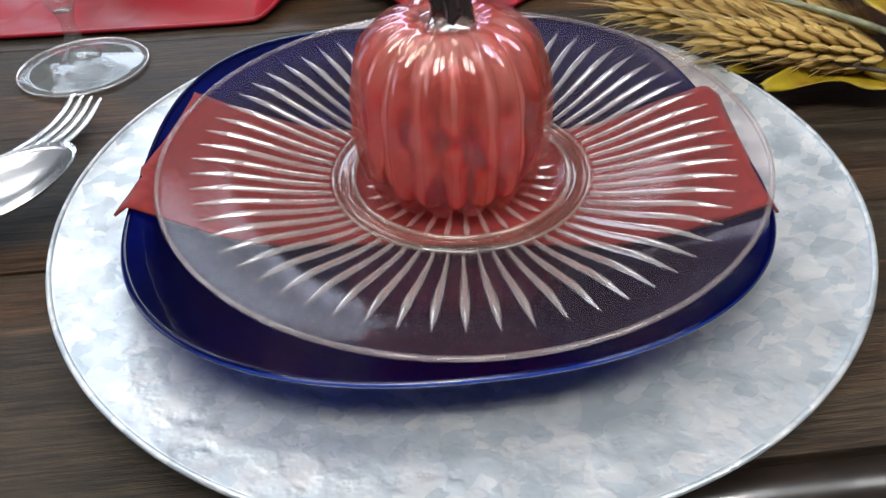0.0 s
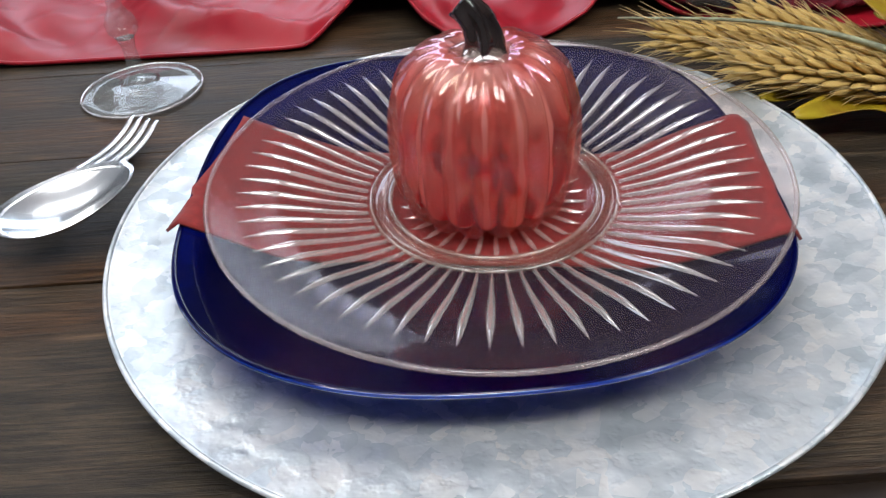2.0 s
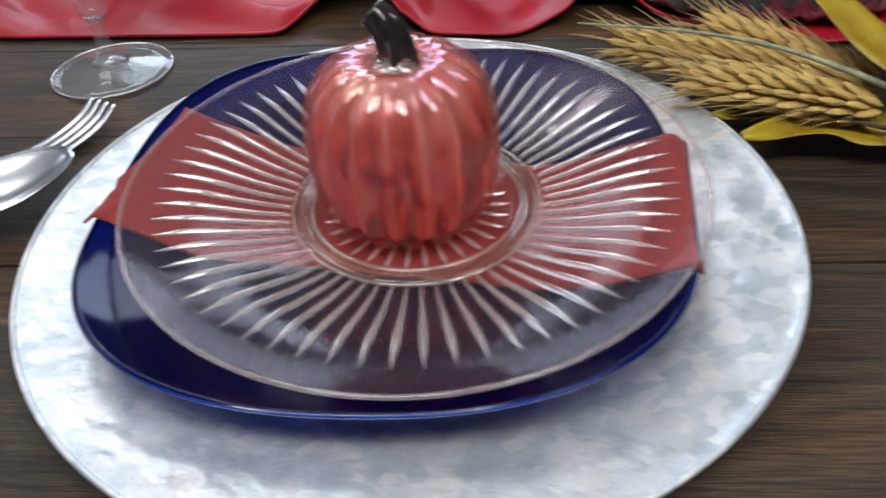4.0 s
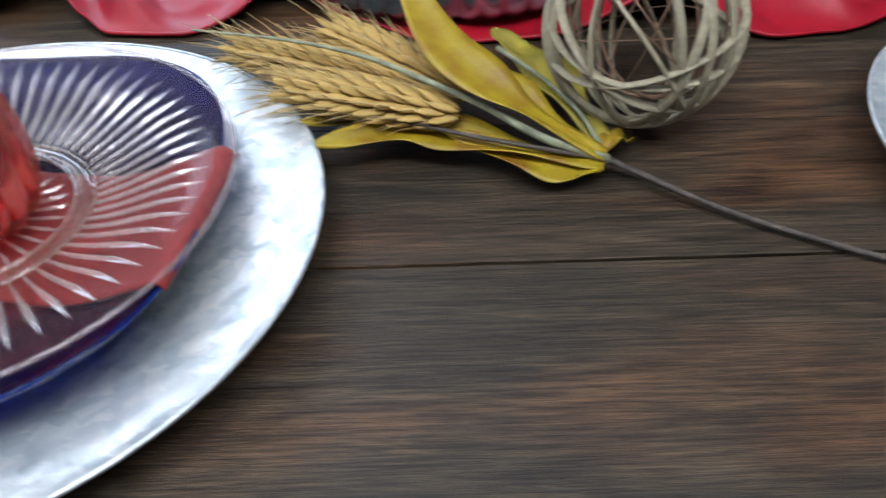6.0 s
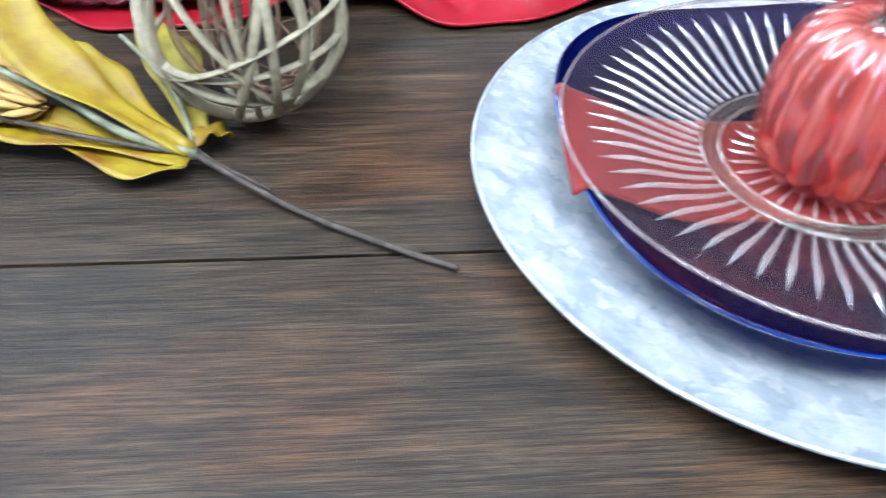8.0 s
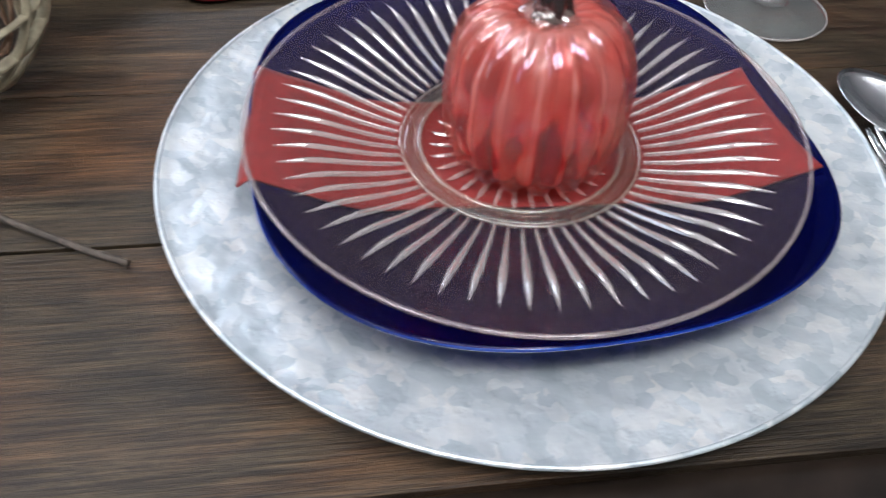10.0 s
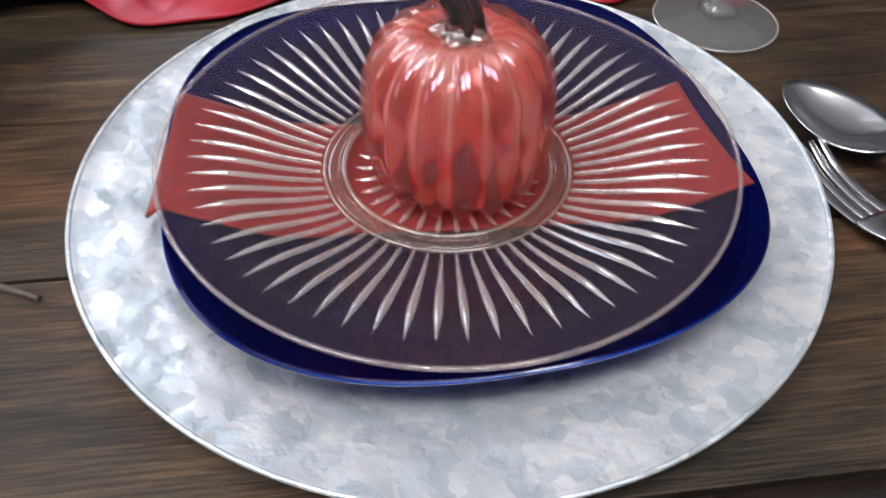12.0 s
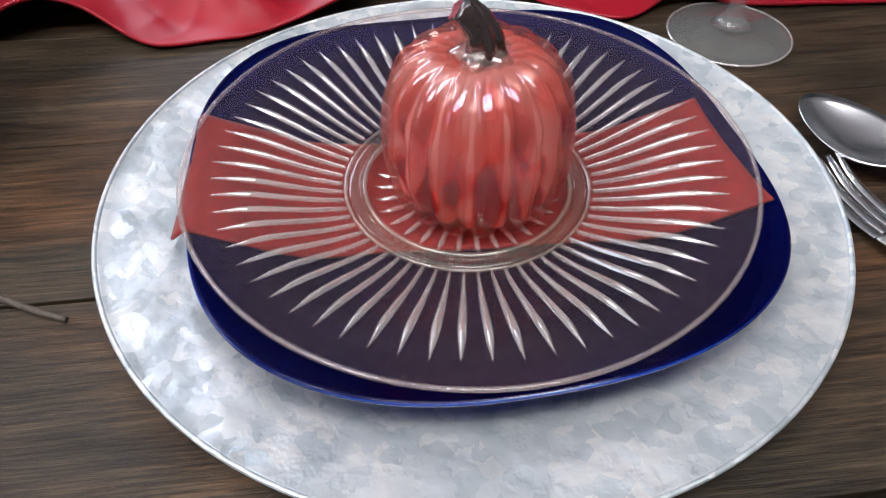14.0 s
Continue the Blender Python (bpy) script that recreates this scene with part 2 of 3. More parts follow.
BAND_GLASS = clear_glass("moulded_glass_band", (0.97, 0.92, 0.88), (0.90, 0.76, 0.60), 0.025, 0.04, 0.07, 0.6)
RIM_GLASS = clear_glass("ground_glass_rim", (0.96, 0.94, 0.93), (0.80, 0.70, 0.68), 0.12, 0.12, 0.08, 0.3)
WINE_GLASS = clear_glass("wine_glass_crystal", (0.955, 0.965, 0.96), (0.85, 0.88, 0.86), 0.065, 0.05, 0.06, 0.4)
PUMPKIN = pumpkin_glass()
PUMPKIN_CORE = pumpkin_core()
STEM_GLASS = plain_material("dark_lustre_glass", (0.024, 0.014, 0.012), 0.04, 0.0, 1.0, 70, 0.7, 0.4, spec=1.0)
COLLAR = clear_glass("pale_lustre_glass", (0.9, 0.8, 0.72), (0.75, 0.60, 0.5), 0.12, 0.05, 0.2, 0.6)
SATIN = satin_material()
NAPKIN = plain_material("red_cotton", (0.215, 0.010, 0.006), 0.75, grain=260, spread=0.2, bump=0.25, sheen=0.1)
STEEL = plain_material("polished_steel", (0.94, 0.95, 0.96), 0.21, 1.0, grain=90, spread=0.05, bump=0.05)
WHEAT = wheat_material()
AWN = plain_material("dry_awn", (0.58, 0.43, 0.19), 0.6, grain=200)
LEAF = leaf_material()
LEAF_DULL = plain_material("dull_olive_leaf", (0.30, 0.24, 0.022), 0.6, grain=60, spread=0.35)
GREEN_STEM = plain_material("grey_green_stem", (0.26, 0.27, 0.17), 0.7, grain=120, spread=0.4, bump=0.4)
TWIG = plain_material("brown_twig", (0.075, 0.058, 0.045), 0.75, grain=150, spread=0.5, bump=0.5)
RAFFIA = plain_material("pale_raffia", (0.33, 0.285, 0.185), 0.55, grain=180, spread=0.25, bump=0.4)
RAFFIA_DARK = plain_material("brown_raffia", (0.20, 0.12, 0.07), 0.7, grain=180, spread=0.3, bump=0.4)
MERCURY = plain_material("silvered_ribbed_glass", (0.36, 0.41, 0.47), 0.16, 0.85, grain=110, spread=0.45, bump=0.2)
WALL = plain_material("painted_wall", (0.22, 0.22, 0.225), 0.85, grain=30, spread=0.05)
CEILING = plain_material("ceiling_paint", (0.80, 0.80, 0.80), 0.9, grain=30, spread=0.04)
FLOOR = plain_material("pale_floor", (0.17, 0.17, 0.16), 0.6, grain=25, spread=0.3)
FRAME_WHITE = plain_material("white_frame_paint", (0.8, 0.8, 0.79), 0.5, grain=30, spread=0.04)
LAMP_SHADE = plain_material("frosted_lamp_glass", (0.85, 0.82, 0.76), 0.4, grain=30, spread=0.04)

# ---------- mesh helpers ----------


def mesh_object(name, bm, material, smooth=True):
    data = bpy.data.meshes.new(name)
    bmesh.ops.recalc_face_normals(bm, faces=bm.faces)
    bm.to_mesh(data)
    bm.free()
    data.materials.append(material)
    if smooth:
        for poly in data.polygons:
            poly.use_smooth = True
    return new(name, data)


def part(name, bm, material, parent, label="", smooth=True):
    ob = mesh_object(name, bm, material, smooth)
    ob.parent = parent
    return tagged(ob, label)


def share(name, data, parent, m):
    ob = new(name, data)
    ob.parent = parent
    ob.matrix_basis = m
    return ob


def thing(name, m, label, category, group="", kind=""):
    ob = new(name)
    ob.empty_display_size = 0.02
    ob.matrix_world = m
    return tagged(ob, label, category, group, kind)


def spun(profile, seg=96, radius_of=None, lift_of=None, bm=None):
    """Turns a profile of (radius, height) round z. radius_of(angle, r, k) and lift_of(angle, r, k) may bend the rings."""
    bm = bm or bmesh.new()
    rings = []
    for k, (r, z) in enumerate(profile):
        if r < 1e-6:
            rings.append([bm.verts.new((0, 0, z))])
            continue
        ring = []
        for i in range(seg):
            a = 2 * math.pi * i / seg
            rr = radius_of(a, r, k) if radius_of else r
            zz = z + (lift_of(a, r, k) if lift_of else 0)
            ring.append(bm.verts.new((rr * math.cos(a), rr * math.sin(a), zz)))
        rings.append(ring)
    for a, b in zip(rings, rings[1:]):
        for i in range(seg):
            j = (i + 1) % seg
            if len(a) == 1 and len(b) == 1:
                break
            if len(a) == 1:
                bm.faces.new((a[0], b[i], b[j]))
            elif len(b) == 1:
                bm.faces.new((a[i], b[0], a[j]))
            else:
                bm.faces.new((a[i], b[i], b[j], a[j]))
    return bm


def shell(points, thick):
    """A closed profile from the upper line of a dish and its thickness, from the middle out and back along the underside."""
    under = [(r, z - thick) for r, z in points]
    return list(points) + [(points[-1][0] + thick * 0.35, points[-1][1] - thick * 0.5)] + under[::-1]


def tube(path, radii, seg=8, flat=1.0, bm=None, closed=False):
    """A tube along a path; flat squeezes it along its own normal."""
    bm = bm or bmesh.new()
    pts = [Vector(p) for p in path]
    n = len(pts)
    rings = []
    side = None
    for k, p in enumerate(pts):
        a = pts[(k - 1) % n] if closed else pts[max(0, k - 1)]
        b = pts[(k + 1) % n] if closed else pts[min(n - 1, k + 1)]
        d = (b - a).normalized()
        if side is None:
            side = d.orthogonal().normalized() if abs(d.z) > 0.9 else d.cross(Vector((0, 0, 1))).normalized()
        side = (side - d * side.dot(d)).normalized()
        up = side.cross(d)
        r = radii[k] if isinstance(radii, (list, tuple)) else radii
        rings.append([bm.verts.new(p + side * r * math.cos(2 * math.pi * i / seg) + up * r * flat * math.sin(2 * math.pi * i / seg)) for i in range(seg)])
    pairs = list(zip(rings, rings[1:])) + ([(rings[-1], rings[0])] if closed else [])
    for a, b in pairs:
        for i in range(seg):
            j = (i + 1) % seg
            bm.faces.new((a[i], a[j], b[j], b[i]))
    if not closed:
        bm.faces.new(rings[0][::-1])
        bm.faces.new(rings[-1])
    return bm


def curve_points(ctrl, n):
    """Catmull-Rom points through the control points."""
    c = [Vector(p) for p in ctrl]
    c = [2 * c[0] - c[1], *c, 2 * c[-1] - c[-2]]
    out = []
    spans = len(c) - 3
    for i in range(n):
        u = i / (n - 1) * spans
        k = min(int(u), spans - 1)
        f = u - k
        p0, p1, p2, p3 = c[k:k + 4]
        out.append(0.5 * ((2 * p1) + (p2 - p0) * f + (2 * p0 - 5 * p1 + 4 * p2 - p3) * f * f + (3 * p1 - p0 - 3 * p2 + p3) * f ** 3))
    return out


def box(x0, y0, z0, x1, y1, z1, bevel=0.0, bm=None):
    bm = bm or bmesh.new()
    r = bmesh.ops.create_cube(bm, size=1.0, matrix=Matrix.Translation(((x0 + x1) / 2, (y0 + y1) / 2, (z0 + z1) / 2)) @ Matrix.Diagonal((x1 - x0, y1 - y0, z1 - z0, 1)))
    if bevel:
        edges = list({e for v in r["verts"] for e in v.link_edges})
        bmesh.ops.bevel(bm, geom=edges, offset=bevel, segments=2, affect="EDGES", profile=0.6)
    return bm


def lerp_table(table, x):
    for (a, u), (b, v) in zip(table, table[1:]):
        if x <= b:
            f = min(1.0, max(0.0, (x - a) / (b - a)))
            f = f * f * (3 - 2 * f)
            return u + (v - u) * f
    return table[-1][1]


# ---------- the room ----------
FLOOR_Z, CEIL_Z = -0.75, 1.75
X0, X1, Y0, Y1 = -2.3, 2.8, -2.2, 2.45


def structure(name, bm, material, label, category):
    return tagged(mesh_object(name, bm, material, False), label, category, kind="structure")


structure("floor", box(X0, Y0, FLOOR_Z - 0.1, X1, Y1, FLOOR_Z), FLOOR, "pale grey floor under the dining table", "floor")
structure("ceiling", box(X0, Y0, CEIL_Z, X1, Y1, CEIL_Z + 0.1), CEILING, "plain white painted room ceiling", "ceiling")
structure("wall_south", box(X0, Y0 - 0.1, FLOOR_Z, X1, Y0, CEIL_Z), WALL, "plain grey painted wall behind the table", "wall")
structure("wall_east", box(X1, Y0, FLOOR_Z, X1 + 0.1, Y1, CEIL_Z), WALL, "plain grey painted side wall", "wall")


def wall_with_opening(name, along, fixed, lo, hi, a0, a1, z0, z1, label):
    bm = bmesh.new()
    for u0, u1, v0, v1 in ((lo, a0, FLOOR_Z, CEIL_Z), (a1, hi, FLOOR_Z, CEIL_Z), (a0, a1, FLOOR_Z, z0), (a0, a1, z1, CEIL_Z)):
        if along == "x":
            box(u0, fixed, v0, u1, fixed + 0.1, v1, bm=bm)
        else:
            box(fixed, u0, v0, fixed + 0.1, u1, v1, bm=bm)
    return structure(name, bm, WALL, label, "wall")


wall_with_opening("wall_north", "x", Y1, X0, X1, WIN_X - 0.8, WIN_X + 0.8, 0.92, 1.62, "grey painted wall with a window opening")
wall_with_opening("wall_west", "y", X0 - 0.1, Y0, Y1, -0.5, 0.9, 0.05, 1.45, "grey painted side wall with a window opening")


def window_frame(name, m, w, h):
    win = thing(name, m, "white painted window frame with two bars", "window", kind="structure")
    for x in (-w / 2, w / 2 - 0.05):
        part("window_frame", box(x, 0.02, 0, x + 0.05, 0.07, h, 0.004), FRAME_WHITE, win, smooth=False)
    for z in (0, h - 0.05):
        part("window_frame", box(-w / 2 + 0.05, 0.02, z, w / 2 - 0.05, 0.07, z + 0.05, 0.004), FRAME_WHITE, win, smooth=False)
    part("window_bar", box(-0.02, 0.03, 0.05, 0.02, 0.06, h - 0.05, 0.004), FRAME_WHITE, win, smooth=False)
    return win


window_frame("window_1", pose(WIN_X, Y1, 0.92), 1.6, 0.7)
window_frame("window_2", pose(X0, 0.2, 0.05, 0, 0, 90), 1.4, 1.4)

lamp = thing("ceiling_lamp", pose(LAMPS[0][0], LAMPS[0][1], 1.315), "wide frosted glass ceiling lamp with two sockets", "lamp", "ceiling lamps")
part("shade", box(-0.37, -0.32, 0.0, 0.37, 0.32, 0.03, 0.01), LAMP_SHADE, lamp, smooth=False)
part("rod", tube([(0, 0, 0.03), (0, 0, 0.435)], 0.012, 10), FRAME_WHITE, lamp)
for bx in (-0.24, 0.24):
    part("socket", spun([(0.0, -0.055), (0.014, -0.052), (0.020, -0.030), (0.022, 0.0), (0.0, 0.0)], 20), FRAME_WHITE, lamp).location = (bx, 0, 0.0)
for lx, ly, down, up in LAMPS[1:]:
    copy_thing(lamp, pose(lx, ly, 1.315))

# ---------- the table ----------
TX0, TX1 = -0.75, 1.35
SEAMS = [-0.139, -0.0165, 0.0935, 0.2035, 0.3135, 0.4235, 0.5335, 0.6435, 0.7535]
table = thing("dining_table", pose(0, 0, 0), "dark brown weathered plank dining table", "table")
part("apron", box(TX0 + 0.06, -0.09, -0.13, TX1 - 0.06, -0.065, -0.0265, 0.003), WOOD, table, smooth=False)
part("apron", box(TX0 + 0.06, 0.68, -0.13, TX1 - 0.06, 0.705, -0.0265, 0.003), WOOD, table, smooth=False)
for lx in (TX0 + 0.05, TX1 - 0.14):
    for ly in (-0.06, 0.59):
        part("leg", box(lx, ly, FLOOR_Z, lx + 0.09, ly + 0.09, -0.0265, 0.006), WOOD, table, smooth=False)

nose = tube([(TX0, -0.1445, -0.0150), (TX1, -0.1445, -0.0150)], 0.0115, 20, 1.0)
part("edge_moulding", nose, EDGE_WOOD, table, "rounded polished dark edge")

# ---------- place settings ----------
CHARGER_TOP = [(0.0, 0.0052), (0.06, 0.0052), (0.104, 0.0054), (0.112, 0.0066), (0.120, 0.0098), (0.132, 0.0137), (0.146, 0.0166), (0.158, 0.0187), (0.1632, 0.0196), (0.1648, 0.0206)]


def make_charger(m):
    ob = thing("charger_plate", m, "silvery mottled galvanised metal charger plate on the table", "charger plate", "chargers")
    part("dish", spun(shell(CHARGER_TOP, 0.0016), 160), CHARGER, ob)
    rim = [(0.1650 * math.cos(a), 0.1650 * math.sin(a), 0.0200) for a in (2 * math.pi * i / 160 for i in range(160))]
    part("rim", tube(rim, 0.0011, 8, closed=True), CHARGER, ob, "bright rolled rim")
    return ob


BLUE_TOP = [(0.0, 0.0060), (0.05, 0.0060), (0.074, 0.0063), (0.084, 0.0086), (0.096, 0.0142), (0.108, 0.0202), (0.118, 0.0248), (0.1225, 0.0272), (0.1235, 0.0278)]


def blue_radius(a, r, k=0):
    grow = max(0.0, (r - 0.07) / 0.055)
    n = 2.0 + 0.75 * min(1.0, grow)
    return r / (abs(math.cos(a)) ** n + abs(math.sin(a)) ** n) ** (1 / n)


def blue_lift(a, r, k=0):
    grow = max(0.0, (r - 0.08) / 0.0455)
    return 0.0045 * grow ** 2 * math.sin(2 * a) ** 2


def blue_height(x, y):
    """The height of the blue plate's upper side."""
    a, d = math.atan2(y, x), math.hypot(x, y)
    lo, hi = 0.0, 0.16
    for _ in range(24):
        mid = (lo + hi) / 2
        lo, hi = (mid, hi) if blue_radius(a, mid) < d else (lo, mid)
    r = min(lo, 0.1235)
    for (r0, z0), (r1, z1) in zip(BLUE_TOP, BLUE_TOP[1:]):
        if r <= r1:
            return z0 + (z1 - z0) * (r - r0) / (r1 - r0) + blue_lift(a, r), lo > 0.1234
    return BLUE_TOP[-1][1] + blue_lift(a, r), True


def make_blue_plate(m):
    bm = spun(shell(BLUE_TOP, 0.0030), 160, blue_radius, blue_lift)
    spun([(0.070, 0.0034), (0.070, -0.0002), (0.074, -0.0002), (0.074, 0.0035)], 96, bm=bm)
    ob = thing("blue_plate", m, "glossy cobalt blue glass plate with rounded corners on the charger", "plate", "blue plates")
    part("dish", bm, COBALT, ob)
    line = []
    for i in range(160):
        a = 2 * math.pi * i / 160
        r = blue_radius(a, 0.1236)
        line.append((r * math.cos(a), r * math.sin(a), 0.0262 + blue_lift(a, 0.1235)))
    part("rim", tube(line, 0.0011, 8, closed=True), COBALT_EDGE, ob, "blue glass edge with light painted into its colour")
    return ob


def make_napkin(m, y0, y1, half, turn, shift=0.0, bow=0.0, trim_low=0.0, trim_high=0.0):
    """A red napkin folded into a band that lies over the blue plate."""
    bm = bmesh.new()
    nx, ny = 90, 26
    c, s = math.cos(radians(turn)), math.sin(radians(turn))
    grid = []
    for i in range(nx + 1):
        u = -1 + 2 * i / nx
        row = []
        for j in range(ny + 1):
            v = j / ny
            x = half * u + shift + v * (trim_low * max(0.0, -u) - trim_high * max(0.0, u))
            y = y0 + bow * (1 - u * u) * (1 - v) + (y1 - y0) * v + 0.0016 * math.sin(9 * u + 1.3) * (v - 0.5)
            wx, wy = c * x - s * y, s * x + c * y
            z, past = blue_height(wx, wy)
            z += 0.0014 + 0.0004 * noise.noise(Vector((wx * 60, wy * 60, 1.0)))
            if past:
                z -= max(0.0, (abs(u) - 0.955)) * 0.09
            row.append(bm.verts.new((wx, wy, z)))
        grid.append(row)
    for a, b in zip(grid, grid[1:]):
        for j in range(ny):
            bm.faces.new((a[j], b[j], b[j + 1], a[j + 1]))
    ob = mesh_object("napkin", bm, NAPKIN)
    thick = ob.modifiers.new("thickness", "SOLIDIFY")
    thick.thickness, thick.offset = 0.0012, 1.0
    ob.matrix_world = m
    return tagged(ob, "red cloth napkin folded into a band across the blue plate", "napkin", "napkins")


CLEAR_TOP = [(0.0, 0.0), (0.040, 0.0), (0.0435, 0.0008), (0.0462, 0.0034), (0.0485, 0.0040), (0.0508, 0.0030), (0.054, 0.0036), (0.062, 0.0058), (0.070, 0.0080), (0.078, 0.0108), (0.086, 0.0138), (0.094, 0.0168), (0.101, 0.0186), (0.108, 0.0195), (0.115, 0.0206), (0.1222, 0.0227), (0.1242, 0.0233)]
RIBS = 64


def clear_height(r):
    for (r0, z0), (r1, z1) in zip(CLEAR_TOP, CLEAR_TOP[1:]):
        if r <= r1:
            return z0 + (z1 - z0) * (r - r0) / (r1 - r0)
    return CLEAR_TOP[-1][1]


def rib_mesh(r0, r1, width, height):
    """One straight moulded rib that follows the dish: slim at the ring, broadest past its middle, pointed at its outer end."""
    bm = bmesh.new()
    n = 16
    rings = []
    for k in range(n + 1):
        f = k / n
        r = r0 + (r1 - r0) * f
        w = width * (0.50 + 0.50 * math.sin(0.5 * math.pi * min(1.0, f / 0.68)) ** 2)
        w *= min(1.0, f / 0.06 + 0.45) * (1.0 if f < 0.70 else max(0.0, 1 - ((f - 0.70) / 0.30) ** 1.7))
        w = max(w, 0.00012)
        z = clear_height(r)
        d, t = Vector((1, 0, 0)), Vector((0, 1, 0))
        rings.append([bm.verts.new(d * r + t * (w * s) + Vector((0, 0, z + height * h * (0.3 + 0.7 * (1 - f ** 3))))) for s, h in ((-0.5, -0.1), (-0.22, 0.8), (0.0, 1.0), (0.22, 0.8), (0.5, -0.1))])
    for a, b in zip(rings, rings[1:]):
        for i in range(4):
            bm.faces.new((a[i], a[i + 1], b[i + 1], b[i]))
    data = bpy.data.meshes.new("rib")
    bm.to_mesh(data)
    bm.free()
    data.materials.append(RIB_GLASS)
    for poly in data.polygons:
        poly.use_smooth = True
    return data


RIB = rib_mesh(0.0572, 0.1120, 0.0034, 0.0017)
STAR = rib_mesh(0.024, 0.0425, 0.0026, 0.0012)


def make_clear_plate(m):
    ob = thing("glass_plate", m, "clear pressed glass plate with swirled radial ribs on the napkin", "plate", "glass plates")
    part("dish", spun(shell(CLEAR_TOP, 0.0022), 160), PLATE_GLASS, ob)
    for rr, zz, tt in ((0.0470, 0.0042, 0.0013), (0.0556, 0.0044, 0.0010)):
        ring = [(rr * math.cos(a), rr * math.sin(a), zz) for a in (2 * math.pi * i / 120 for i in range(120))]
        part("ring", tube(ring, tt, 8, closed=True), RING_GLASS, ob, "raised moulded ring")
    band = [(0.0513 * math.cos(a), 0.0513 * math.sin(a), 0.0040) for a in (2 * math.pi * i / 120 for i in range(120))]
    part("ring", tube(band, 0.0032, 10, 0.3, closed=True), BAND_GLASS, ob, "raised moulded ring")
    edge = [(0.1240 * math.cos(a), 0.1240 * math.sin(a), 0.0223) for a in (2 * math.pi * i / 160 for i in range(160))]
    part("rim", tube(edge, 0.0011, 8, closed=True), RIM_GLASS, ob, "bright ground rim")
    for i in range(RIBS):
        share("rib", RIB, ob, pose(0, 0, 0, 0, 0, 360 * i / RIBS))
    for i in range(30):
        share("star_rib", STAR, ob, pose(0, 0, 0, 0, 0, 12 * i + 3))
    return ob


PUMPKIN_SIDE = [(0.002, 0.0060), (0.010, 0.0030), (0.020, 0.0008), (0.028, 0.0018), (0.0368, 0.0066), (0.0406, 0.0150), (0.0420, 0.0260), (0.0424, 0.0370), (0.0418, 0.0480),
                (0.0398, 0.0580), (0.0358, 0.0665), (0.0290, 0.0725), (0.0215, 0.0755), (0.0140, 0.0750), (0.0080, 0.0725)]
LOBES = 16


def lobe(a, r, k=0):
    w = abs(math.sin(a * LOBES / 2 + 0.5))
    return r * (0.80 + 0.17 * w ** 0.65)


def make_pumpkin(m):
    ob = thing("glass_pumpkin", m, "iridescent red blown glass pumpkin with dark stem on the plate", "pumpkin ornament", "glass pumpkins")
    fine = curve_points([(r, 0, z) for r, z in PUMPKIN_SIDE], 46)
    outer = [(max(p.x, 0.0), p.z) for p in fine]
    inner = [(r * 0.93, 0.0375 + (z - 0.0375) * 0.945) for r, z in outer]
    part("body", spun([(0.0, 0.0065)] + outer + [(0.0, 0.0722)], 256, lobe), PUMPKIN, ob)
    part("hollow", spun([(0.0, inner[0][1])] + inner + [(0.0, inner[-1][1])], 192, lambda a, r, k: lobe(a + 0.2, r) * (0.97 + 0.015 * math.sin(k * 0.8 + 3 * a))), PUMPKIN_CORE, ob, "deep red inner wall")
    collar = [(0.0, 0.076), (0.006, 0.0775), (0.0095, 0.0755), (0.0125, 0.0735), (0.0130, 0.0715)]
    part("collar", spun(collar, 60, lambda a, r, k: r * (1 + 0.14 * math.sin(5 * a) * (k > 1))), COLLAR, ob, "pale lustrous glass collar")
    path = curve_points([(0.001, 0.0, 0.0735), (0.0005, 0.0, 0.079), (-0.0015, 0.001, 0.0845), (-0.0050, 0.002, 0.0892), (-0.0085, 0.003, 0.0925)], 20)
    bm = tube(path, [0.0084 - 0.0030 * (i / 19) ** 0.6 for i in range(20)], 24)
    for i, v in enumerate(bm.verts):
        k, j = divmod(i, 24)
        mid = path[k]
        v.co = mid + (v.co - mid) * (1 + 0.17 * math.cos(5 * 2 * math.pi * j / 24 + 0.22 * k))
    part("stem", bm, STEM_GLASS, ob, "dark twisted glass stem")
    return ob


